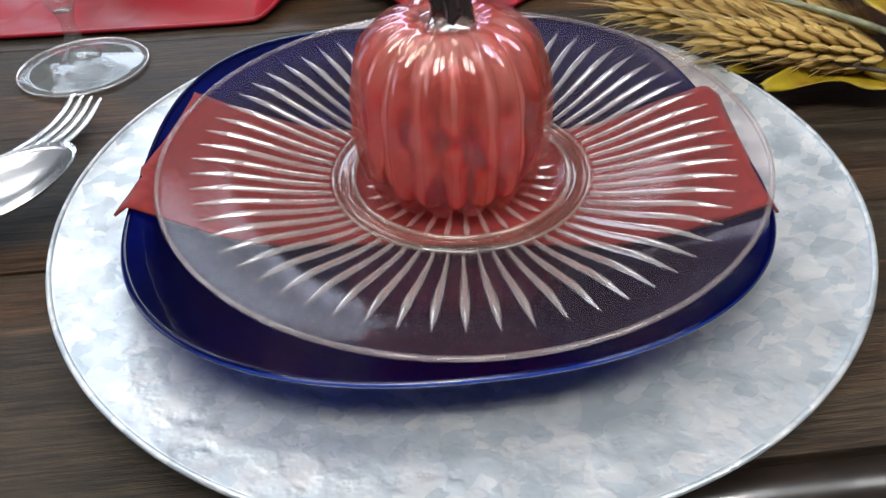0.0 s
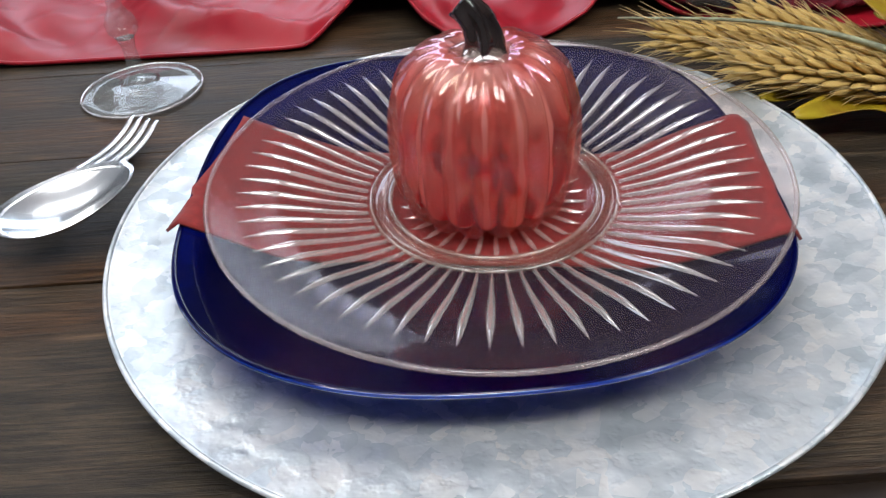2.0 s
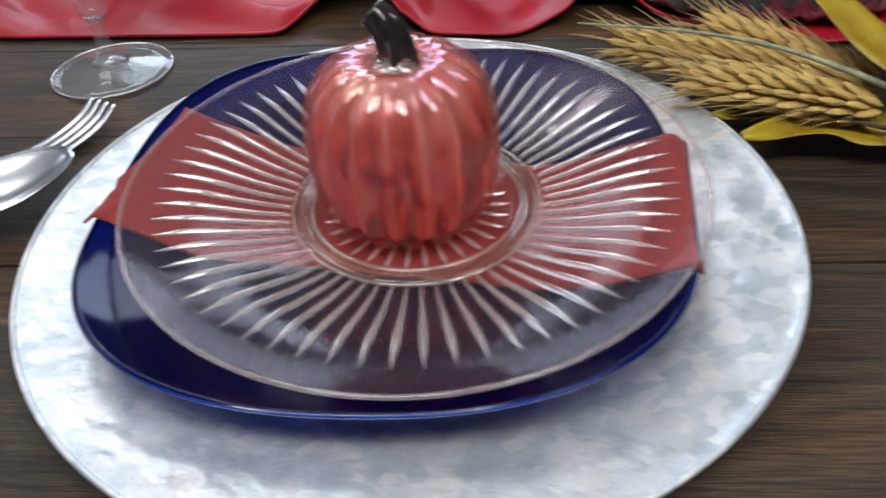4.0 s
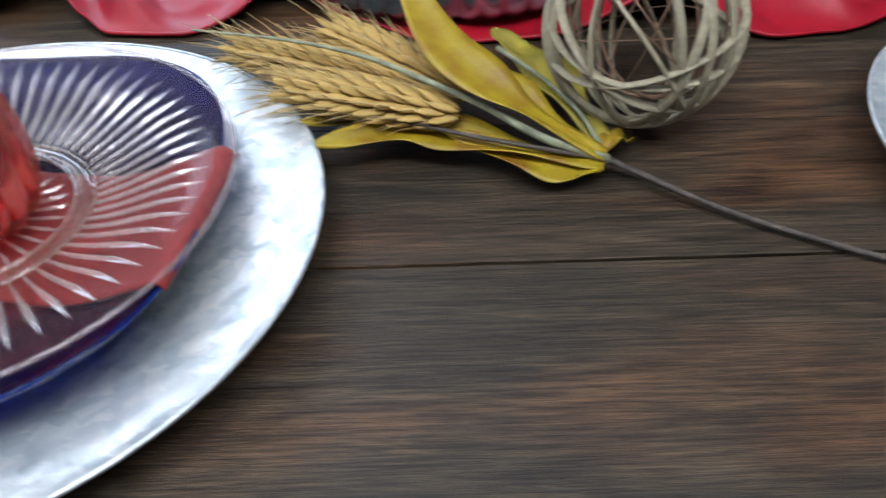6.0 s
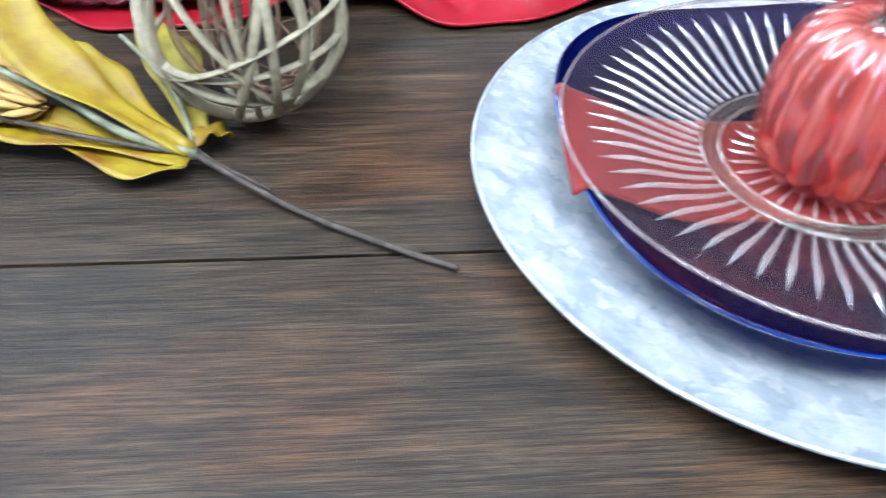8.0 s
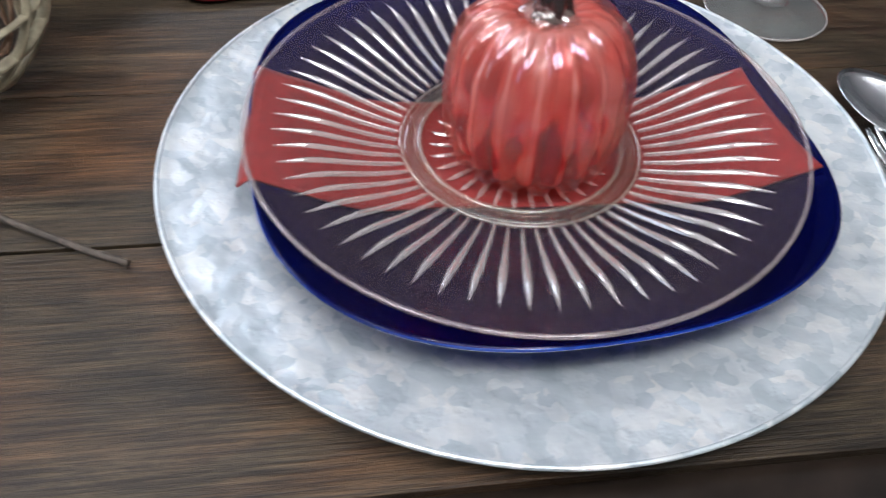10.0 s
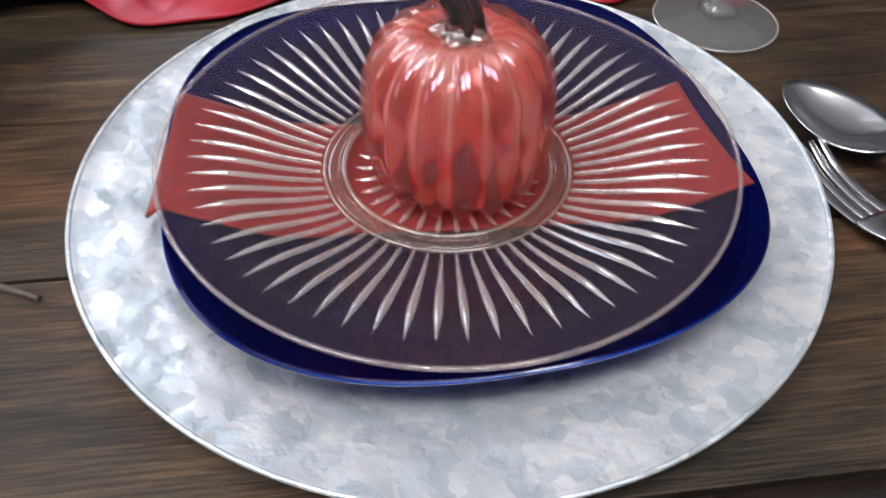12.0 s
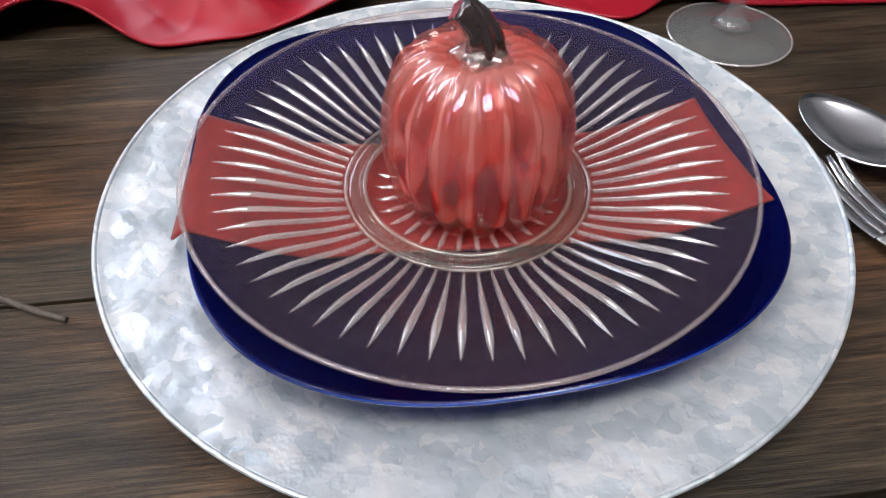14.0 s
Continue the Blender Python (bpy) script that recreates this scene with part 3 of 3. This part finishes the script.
def make_wine_glass(m):
    ob = thing("wine_glass", m, "clear stemmed wine glass standing on the table", "wine glass", "wine glasses")
    part("foot", spun([(0.0, 0.0100), (0.006, 0.0092), (0.012, 0.0072), (0.022, 0.0048), (0.033, 0.0027), (0.0378, 0.0018), (0.0384, 0.0010), (0.0376, 0.0002), (0.030, 0.0008), (0.0, 0.0030)], 96), WINE_GLASS, ob)
    edge = [(0.0379 * math.cos(a), 0.0379 * math.sin(a), 0.0012) for a in (2 * math.pi * i / 96 for i in range(96))]
    part("rim", tube(edge, 0.0008, 8, closed=True), RIB_GLASS, ob, "bright rounded foot rim")
    part("stem", spun([(0.0, 0.0075), (0.0125, 0.0078), (0.0095, 0.0105), (0.0060, 0.0150), (0.0044, 0.022), (0.0040, 0.030), (0.0055, 0.036), (0.0, 0.0362)], 40), WINE_GLASS, ob)
    part("knob", spun([(0.0, 0.0362), (0.0060, 0.0364), (0.0092, 0.041), (0.0096, 0.046), (0.0076, 0.051), (0.0046, 0.055), (0.0040, 0.070), (0.0060, 0.078), (0.0, 0.0785)], 40), WINE_GLASS, ob, "rounded clear knob")
    bowl = [(0.0, 0.079), (0.012, 0.082), (0.026, 0.094), (0.036, 0.112), (0.040, 0.134), (0.038, 0.158), (0.034, 0.178)]
    part("bowl", spun(shell(bowl, 0.0014), 72), WINE_GLASS, ob)
    return ob


def make_spoon(m):
    """Bowl at the origin, its tip towards +y, the handle towards -y."""
    ob = thing("spoon", m, "polished stainless steel spoon lying on the table", "spoon", "spoons")
    bm = bmesh.new()
    ns, nt = 8, 40
    for top in (0.0, 0.0012):
        rings = []
        for k in range(1, ns + 1):
            f = k / ns
            ring = []
            for i in range(nt):
                a = 2 * math.pi * i / nt
                wide = 0.0225 * (1 - 0.16 * math.sin(a))
                x, y = wide * f * math.cos(a), 0.0340 * f * math.sin(a)
                ring.append(bm.verts.new((x, y, 0.0012 + 0.0088 * f ** 2.2 + top + 0.003 * (y < 0) * (y / 0.034) ** 2)))
            rings.append(ring)
        mid = bm.verts.new((0, 0, 0.0012 + top))
        for i in range(nt):
            bm.faces.new((mid, rings[0][i], rings[0][(i + 1) % nt]))
        for a, b in zip(rings, rings[1:]):
            for i in range(nt):
                j = (i + 1) % nt
                bm.faces.new((a[i], b[i], b[j], a[j]))
        if top:
            for i in range(nt):
                j = (i + 1) % nt
                bm.faces.new((last[i], last[j], rings[-1][j], rings[-1][i]))
        last = rings[-1]
    part("bowl", bm, STEEL, ob)
    path = curve_points([(0, -0.0325, 0.0135), (0, -0.045, 0.0165), (0, -0.075, 0.0125), (0, -0.115, 0.0055), (0, -0.148, 0.0045)], 22)
    part("handle", tube(path, [0.0050 + 0.0050 * max(0, (i - 6) / 15) for i in range(22)], 12, 0.28), STEEL, ob)
    return ob


def make_fork(m):
    """The tines' roots at the origin, tips towards +y."""
    ob = thing("fork", m, "polished stainless steel dinner fork lying on the table", "fork", "forks")
    for i in range(4):
        x = -0.0090 + 0.0060 * i
        path = curve_points([(x * 0.98, -0.004, 0.0052), (x, 0.015, 0.0038), (x, 0.034, 0.0059), (x * 0.98, 0.050, 0.0125)], 12)
        part("tine", tube(path, [0.0029, 0.0029, 0.0029, 0.0028, 0.0028, 0.0027, 0.0027, 0.0026, 0.0025, 0.0023, 0.0020, 0.0013], 10, 0.26), STEEL, ob)
    path = curve_points([(0, 0.002, 0.0048), (0, -0.006, 0.0058), (0, -0.018, 0.0090), (0, -0.030, 0.0128), (0, -0.040, 0.0145)], 16)
    part("head", tube(path, [0.0120 - 0.0082 * (i / 15) ** 1.8 for i in range(16)], 14, 0.17), STEEL, ob)
    path = curve_points([(0, -0.038, 0.0142), (0, -0.070, 0.0120), (0, -0.110, 0.0060), (0, -0.140, 0.0048)], 20)
    part("handle", tube(path, [0.0040 + 0.0055 * i / 19 for i in range(20)], 12, 0.3), STEEL, ob)
    return ob


A, B = (0.0, 0.0), (0.6049, 0.0196)
first_charger = make_charger(pose(A[0], A[1], 0.0005))
copy_thing(first_charger, pose(B[0], B[1], 0.0005, 0, 0, 74))
first_blue = make_blue_plate(pose(A[0] - 0.0062, A[1] + 0.001, 0.0059))
copy_thing(first_blue, pose(B[0] + 0.0005, B[1] - 0.002, 0.0059, 0, 0, 4))
make_napkin(pose(A[0] - 0.0062, A[1] + 0.001, 0.0059), -0.045, 0.046, 0.1250, -8, 0.0012, 0.006, 0.005, 0.0)
make_napkin(pose(B[0] + 0.0005, B[1] - 0.002, 0.0059, 0, 0, 4), -0.041, 0.038, 0.1235, -6.5, -0.002, 0.004, 0.0, 0.008)
first_clear = make_clear_plate(pose(A[0] + 0.003, A[1] + 0.004, 0.0160))
copy_thing(first_clear, pose(B[0] - 0.0018, B[1] - 0.0022, 0.0160, 0, 0, 1.7))
first_pumpkin = make_pumpkin(pose(A[0] - 0.0005, A[1] + 0.003, 0.0154))
copy_thing(first_pumpkin, pose(B[0] + 0.0015, B[1] - 0.006, 0.0154, 0, 0, 12))
first_glass = make_wine_glass(pose(-0.209, 0.172, 0.0005))
copy_thing(first_glass, pose(0.790, 0.1575, 0.0005))
first_fork = make_fork(pose(-0.2100, 0.0660, 0.0008, 0, 0, -27))
copy_thing(first_fork, pose(0.7950, -0.0260, 0.0008, 0, 0, 17))
first_spoon = make_spoon(pose(-0.1960, 0.0190, 0.0120, 4, 0, -48))
copy_thing(first_spoon, pose(0.8065, 0.0400, 0.0030, 0, 0, 19))

# ---------- the wheat spray ----------
spray = thing("wheat_spray", pose(0, 0, 0), "artificial spray of golden wheat and yellow leaves on a twig", "floral spray")
HUB = Vector((0.306, 0.046, 0.010))
part("stick", tube(curve_points([(0.292, 0.055, 0.012), HUB, (0.357, 0.010, 0.0045), (0.406, -0.018, 0.0036), (0.4295, -0.0295, 0.0034)], 24), [0.0018 - 0.0003 * i / 23 for i in range(24)], 8), TWIG, spray, "thin brown twig")
part("stick", tube(curve_points([(0.298, 0.058, 0.010), (0.3150, 0.0445, 0.0060), (0.328, 0.0370, 0.0040), (0.3430, 0.0270, 0.0026)], 16), [0.0013 - 0.0004 * i / 15 for i in range(16)], 8), TWIG, spray, "thin brown twig")


def kernel_mesh():
    bm = bmesh.new()
    bmesh.ops.create_icosphere(bm, subdivisions=1, radius=1.0)
    for v in bm.verts:
        if v.co.z > 0.2:
            v.co.x *= 1.15 - 0.45 * v.co.z
            v.co.y *= 1.15 - 0.45 * v.co.z
    data = bpy.data.meshes.new("kernel")
    bm.to_mesh(data)
    bm.free()
    data.materials.append(WHEAT)
    for poly in data.polygons:
        poly.use_smooth = True
    return data


KERNEL = kernel_mesh()


def wheat_head(base, tip, size, seed):
    """An ear of wheat: a core with kernels set round it and fine bristles."""
    rnd = random.Random(seed)
    base, tip = Vector(base), Vector(tip)
    axis = (tip - base).normalized()
    length = (tip - base).length
    side = axis.cross(Vector((0, 0, 1))).normalized()
    up = side.cross(axis)
    rows = int(length / 0.0052)
    head = part("wheat_head", tube([base, (base + tip) / 2, tip], [size * 0.30, size * 0.42, size * 0.18], 8), WHEAT, spray, "golden plump wheat ear")
    awns = bmesh.new()
    for k in range(rows):
        f = k / (rows - 1)
        p = base + axis * length * f
        for j in range(6):
            a = j * math.pi / 3 + k * 0.52
            out = side * math.cos(a) + up * math.sin(a) * 0.75
            spread = size * (0.55 + 0.45 * math.sin(math.pi * min(1, f * 0.85 + 0.12)))
            c = p + out * spread * 0.62
            d = (axis + out * (0.62 - 0.3 * f) + Vector((rnd.uniform(-.08, .08), rnd.uniform(-.08, .08), rnd.uniform(-.05, .05)))).normalized()
            q = d.to_track_quat("Z", "Y").to_matrix().to_4x4()
            ln = rnd.uniform(0.0088, 0.0125)
            share("kernel", KERNEL, head, Matrix.Translation(c + d * ln * 0.4) @ q @ Matrix.Diagonal((0.0036, 0.0021, ln, 1)))
            for _ in range(2):
                s = c + d * ln * rnd.uniform(0.6, 1.0)
                e = s + (axis * rnd.uniform(0.6, 1.0) + out * rnd.uniform(0.15, 0.60)).normalized() * rnd.uniform(0.006, 0.020) * (1.0 + 0.7 * f)
                e.z = max(e.z, 0.003)
                tube([s, (s + e) / 2 + up * 0.0008, e], [0.00045, 0.00034, 0.00012], 3, bm=awns)
    tagged(part("awn_tuft", awns, AWN, head, "thin straw bristles"), kind="stuff")


def leaf_blade(points, width, material, label, twist=0.0, cup=0.25, ripple=0.002):
    """A long leaf along the points: a folded blade with a crease and uneven edges."""
    path = curve_points(points, 30)
    bm = bmesh.new()
    rings = []
    for k, p in enumerate(path):
        f = k / 29
        d = (path[min(29, k + 1)] - path[max(0, k - 1)]).normalized()
        side = d.cross(Vector((0, 0, 1))).normalized()
        up = side.cross(d)
        roll = twist * (f - 0.3)
        s, u = side * math.cos(roll) + up * math.sin(roll), up * math.cos(roll) - side * math.sin(roll)
        w = width * (math.sin(math.pi * (f * 0.93 + 0.05)) ** 0.65) * (1 - 0.18 * math.sin(9 * f)) * 0.5
        ring = []
        for j in range(-3, 4):
            e = j / 3
            ring.append(bm.verts.new(p + s * (w * e) + u * (cup * w * abs(e) + ripple * abs(e) * math.sin(14 * f + 2 * e))))
        rings.append(ring)
    for a, b in zip(rings, rings[1:]):
        for i in range(6):
            bm.faces.new((a[i], a[i + 1], b[i + 1], b[i]))
    ob = part("leaf", bm, material, spray, label)
    thick = ob.modifiers.new("thickness", "SOLIDIFY")
    thick.thickness = 0.0005
    return ob


wheat_head((0.226, 0.072, 0.024), (0.146, 0.083, 0.034), 0.0135, 1)
wheat_head((0.208, 0.098, 0.026), (0.114, 0.121, 0.036), 0.0135, 2)
wheat_head((0.232, 0.090, 0.026), (0.166, 0.134, 0.038), 0.0140, 3)
part("stalk", tube(curve_points([HUB, (0.2726, 0.0508, 0.021), (0.2434, 0.0663, 0.031), (0.2129, 0.0767, 0.041), (0.1816, 0.0918, 0.047), (0.140, 0.106, 0.050), (0.085, 0.128, 0.046)], 28), [0.0027 - 0.0021 * (i / 27) for i in range(28)], 8), GREEN_STEM, spray, "grey-green thin stalk")
part("stalk", tube(curve_points([HUB, (0.296, 0.074, 0.018), (0.280, 0.100, 0.024), (0.255, 0.128, 0.030)], 16), 0.0014, 8), GREEN_STEM, spray, "grey-green thin stalk")
part("stalk", tube(curve_points([HUB, (0.270, 0.048, 0.017), (0.235, 0.058, 0.019), (0.200, 0.066, 0.024)], 16), 0.0013, 8), TWIG, spray)
leaf_blade([(0.303, 0.042, 0.009), (0.2588, 0.0535, 0.0125), (0.2211, 0.067, 0.0135), (0.1932, 0.065, 0.017), (0.1575, 0.0490, 0.0225)], 0.024, LEAF, "bright yellow leaf", 0.5)
leaf_blade([(0.302, 0.043, 0.009), (0.2860, 0.0390, 0.008), (0.2620, 0.0465, 0.011), (0.222, 0.0670, 0.017)], 0.019, LEAF, "bright yellow leaf", 0.3)
leaf_blade([(0.304, 0.046, 0.012), (0.2713, 0.0597, 0.026), (0.2474, 0.0721, 0.038), (0.2239, 0.0928, 0.050), (0.2086, 0.1289, 0.062), (0.200, 0.168, 0.070)], 0.025, LEAF, "bright yellow leaf", 0.4)
leaf_blade([(0.300, 0.050, 0.012), (0.2700, 0.072, 0.024), (0.250, 0.092, 0.034), (0.238, 0.110, 0.036)], 0.020, LEAF, "bright yellow leaf", -0.3)
leaf_blade([(0.3072, 0.0580, 0.010), (0.2937, 0.0896, 0.015), (0.2823, 0.1185, 0.018), (0.2648, 0.1482, 0.020), (0.256, 0.166, 0.022)], 0.026, LEAF_DULL, "dull olive yellow leaf", -0.3)
leaf_blade([(0.300, 0.052, 0.010), (0.312, 0.060, 0.014), (0.322, 0.062, 0.009)], 0.012, LEAF, "small curled yellow leaf", 0.6)
leaf_blade([(0.232, 0.074, 0.012), (0.2062, 0.0777, 0.013), (0.1787, 0.0781, 0.015), (0.148, 0.0700, 0.0225)], 0.012, LEAF, "bright yellow leaf", 0.2)

# ---------- the raffia ball ----------
BALL_R = 0.053
ball = thing("raffia_ball", pose(0.3290, 0.103, 0.0005), "open ball woven of pale raffia strips on the table", "decorative ball")
rnd = random.Random(7)
BALL_FRONT, BALL_SIDE, BALL_UP = Vector((0, -0.874, 0.486)), Vector((1, 0, 0)), Vector((0, 0.486, 0.874))
# the axis of each strip's hoop: its share along the front, the side and the upward direction
HOOPS = [(1, 0.12, 0.05), (1, -0.20, 0.15), (1, 0.16, -0.22), (-0.08, 1, 0.06), (-0.30, 1, -0.10), (-0.48, 1, 0.16), (0.36, 0.84, 0.54),
         (0.75, 0.10, 1), (0.58, -0.28, 1), (-0.80, 1, 0.20), (0.85, 1, -0.10), (1.2, 0.5, 1)]
for i in range(19):
    dark = i >= len(HOOPS)
    if dark:
        tilt = Matrix.Rotation(i * 0.9, 4, "Z") @ Matrix.Rotation(rnd.uniform(0.3, 1.5), 4, "X")
    else:
        axis = BALL_FRONT * HOOPS[i][0] + BALL_SIDE * HOOPS[i][1] + BALL_UP * HOOPS[i][2]
        tilt = axis.to_track_quat("Z", "Y").to_matrix().to_4x4()
    rr = BALL_R * (rnd.uniform(0.55, 0.84) if dark else rnd.uniform(0.93, 0.975))
    wob, ph = rnd.uniform(0.0, 0.03), rnd.uniform(0, 6)
    ring = []
    for k in range(48):
        a = 2 * math.pi * k / 48
        r = rr * (1 + wob * math.sin(3 * a + ph) * 0.5)
        v = tilt @ Vector((r * math.cos(a), r * math.sin(a), rr * 0.06 * math.sin(2 * a + ph)))
        v = v.normalized() * min(v.length, BALL_R * 0.98)
        ring.append(v + Vector((0, 0, BALL_R)))
    w = rnd.uniform(0.0007, 0.0013) if dark else rnd.uniform(0.0021, 0.0031)
    part("strip", tube(ring, w, 8, 0.42, closed=True), RAFFIA_DARK if dark else RAFFIA, ball)

# ---------- the runner and what stands on it ----------
EDGE = [(-0.75, 0.222), (-0.33, 0.221), (-0.11, 0.217), (-0.085, 0.246), (-0.05, 0.262), (-0.02, 0.226), (0.0, 0.211), (0.05, 0.208), (0.085, 0.225), (0.11, 0.247), (0.16, 0.225),
        (0.225, 0.186), (0.285, 0.190), (0.34, 0.194), (0.39, 0.206), (0.44, 0.182), (0.48, 0.187), (0.55, 0.210), (0.60, 0.222), (0.64, 0.216), (0.686, 0.193), (0.728, 0.181), (0.763, 0.195), (0.85, 0.186), (0.92, 0.181), (1.35, 0.19)]
LIFTS = [(-0.055, 0.030, 0.030), (0.115, 0.028, 0.022), (0.61, 0.055, 0.034), (0.365, 0.040, 0.026), (0.775, 0.02, 0.010), (-0.36, 0.03, 0.012), (0.98, 0.04, 0.016)]


def runner_height(x, d):
    lift = sum(h * math.exp(-((x - c) / w) ** 2) for c, w, h in LIFTS)
    fold = 0.5 + 0.5 * math.sin(40 * x + 44 * d + 3.0 * noise.noise(Vector((x * 6, d * 6, 0.3))))
    fold2 = noise.noise(Vector((x * 22 + d * 16, d * 12 - x * 5, 2.1)))
    grow = min(1.0, d / 0.03)
    calm = 1.0 - math.exp(-(((x - 0.236) / 0.14) ** 2 + ((d - 0.10) / 0.12) ** 2))
    z = 0.0025 + lift * math.exp(-d / 0.10) + calm * grow * (0.015 * fold ** 3 + 0.009 * max(0.0, fold2 + 0.15) + 0.0012 * (1 - abs(noise.noise(Vector((x * 30 - d * 22, d * 24 + x * 9, 5.0))))) ** 6)
    return z


bm = bmesh.new()
NX, NY = 720, 90
grid = []
for i in range(NX + 1):
    x = -0.74 + 2.08 * i / NX
    e = lerp_table(EDGE, x)
    row = []
    for j in range(NY + 1):
        d = 0.36 * (j / NY) ** 1.4
        row.append(bm.verts.new((x, e + d, runner_height(x, d))))
    grid.append(row)
for a, b in zip(grid, grid[1:]):
    for j in range(NY):
        bm.faces.new((a[j], b[j], b[j + 1], a[j + 1]))
runner = thing("table_runner", pose(0, 0, 0), "rumpled shiny red satin runner lying along the table", "table runner")
cloth = part("cloth", bm, SATIN, runner)
layer = cloth.modifiers.new("thickness", "SOLIDIFY")
layer.thickness, layer.offset = 0.0012, 1.0
line = []
for i in range(361):
    x = -0.74 + 2.08 * i / 360
    line.append((x, lerp_table(EDGE, x), runner_height(x, 0.0) + 0.0006))
part("hem", tube(line, 0.0014, 6), SATIN, runner, "rolled red hem")

holder = thing("candle_holder", pose(0.235, 0.294, 0.0048), "wide oval ribbed silvered glass candle holder on the red runner", "candle holder")
ribbed = lambda a, r, k: r * (1 + 0.035 * abs(math.sin(18 * a)) * (r > 0.03)) / math.hypot(math.cos(a) / 1.76, math.sin(a) / 1.40)
part("cup", spun([(0.0, 0.0), (0.050, 0.0), (0.062, 0.003), (0.068, 0.012), (0.070, 0.04), (0.071, 0.09), (0.072, 0.12), (0.069, 0.12), (0.067, 0.05), (0.060, 0.01), (0.0, 0.008)], 256, ribbed), MERCURY, holder)

# ---------- the planks of the table ----------
PLANK_MESHES = {}
for k, (y0, y1) in enumerate(zip(SEAMS, SEAMS[1:])):
    low, high = (0.0009 if k == 1 else 0.0003), (0.0009 if k == 0 else 0.0003)
    w = round(y1 - y0 - low - high, 4)
    if w not in PLANK_MESHES:
        bm = box(TX0, 0, -0.026, TX1, w, 0, 0.0008)
        data = bpy.data.meshes.new("plank")
        bmesh.ops.recalc_face_normals(bm, faces=bm.faces)
        bm.to_mesh(data)
        bm.free()
        data.materials.append(WOOD)
        PLANK_MESHES[w] = data
    share("plank", PLANK_MESHES[w], table, pose(0, y0 + low, 0))
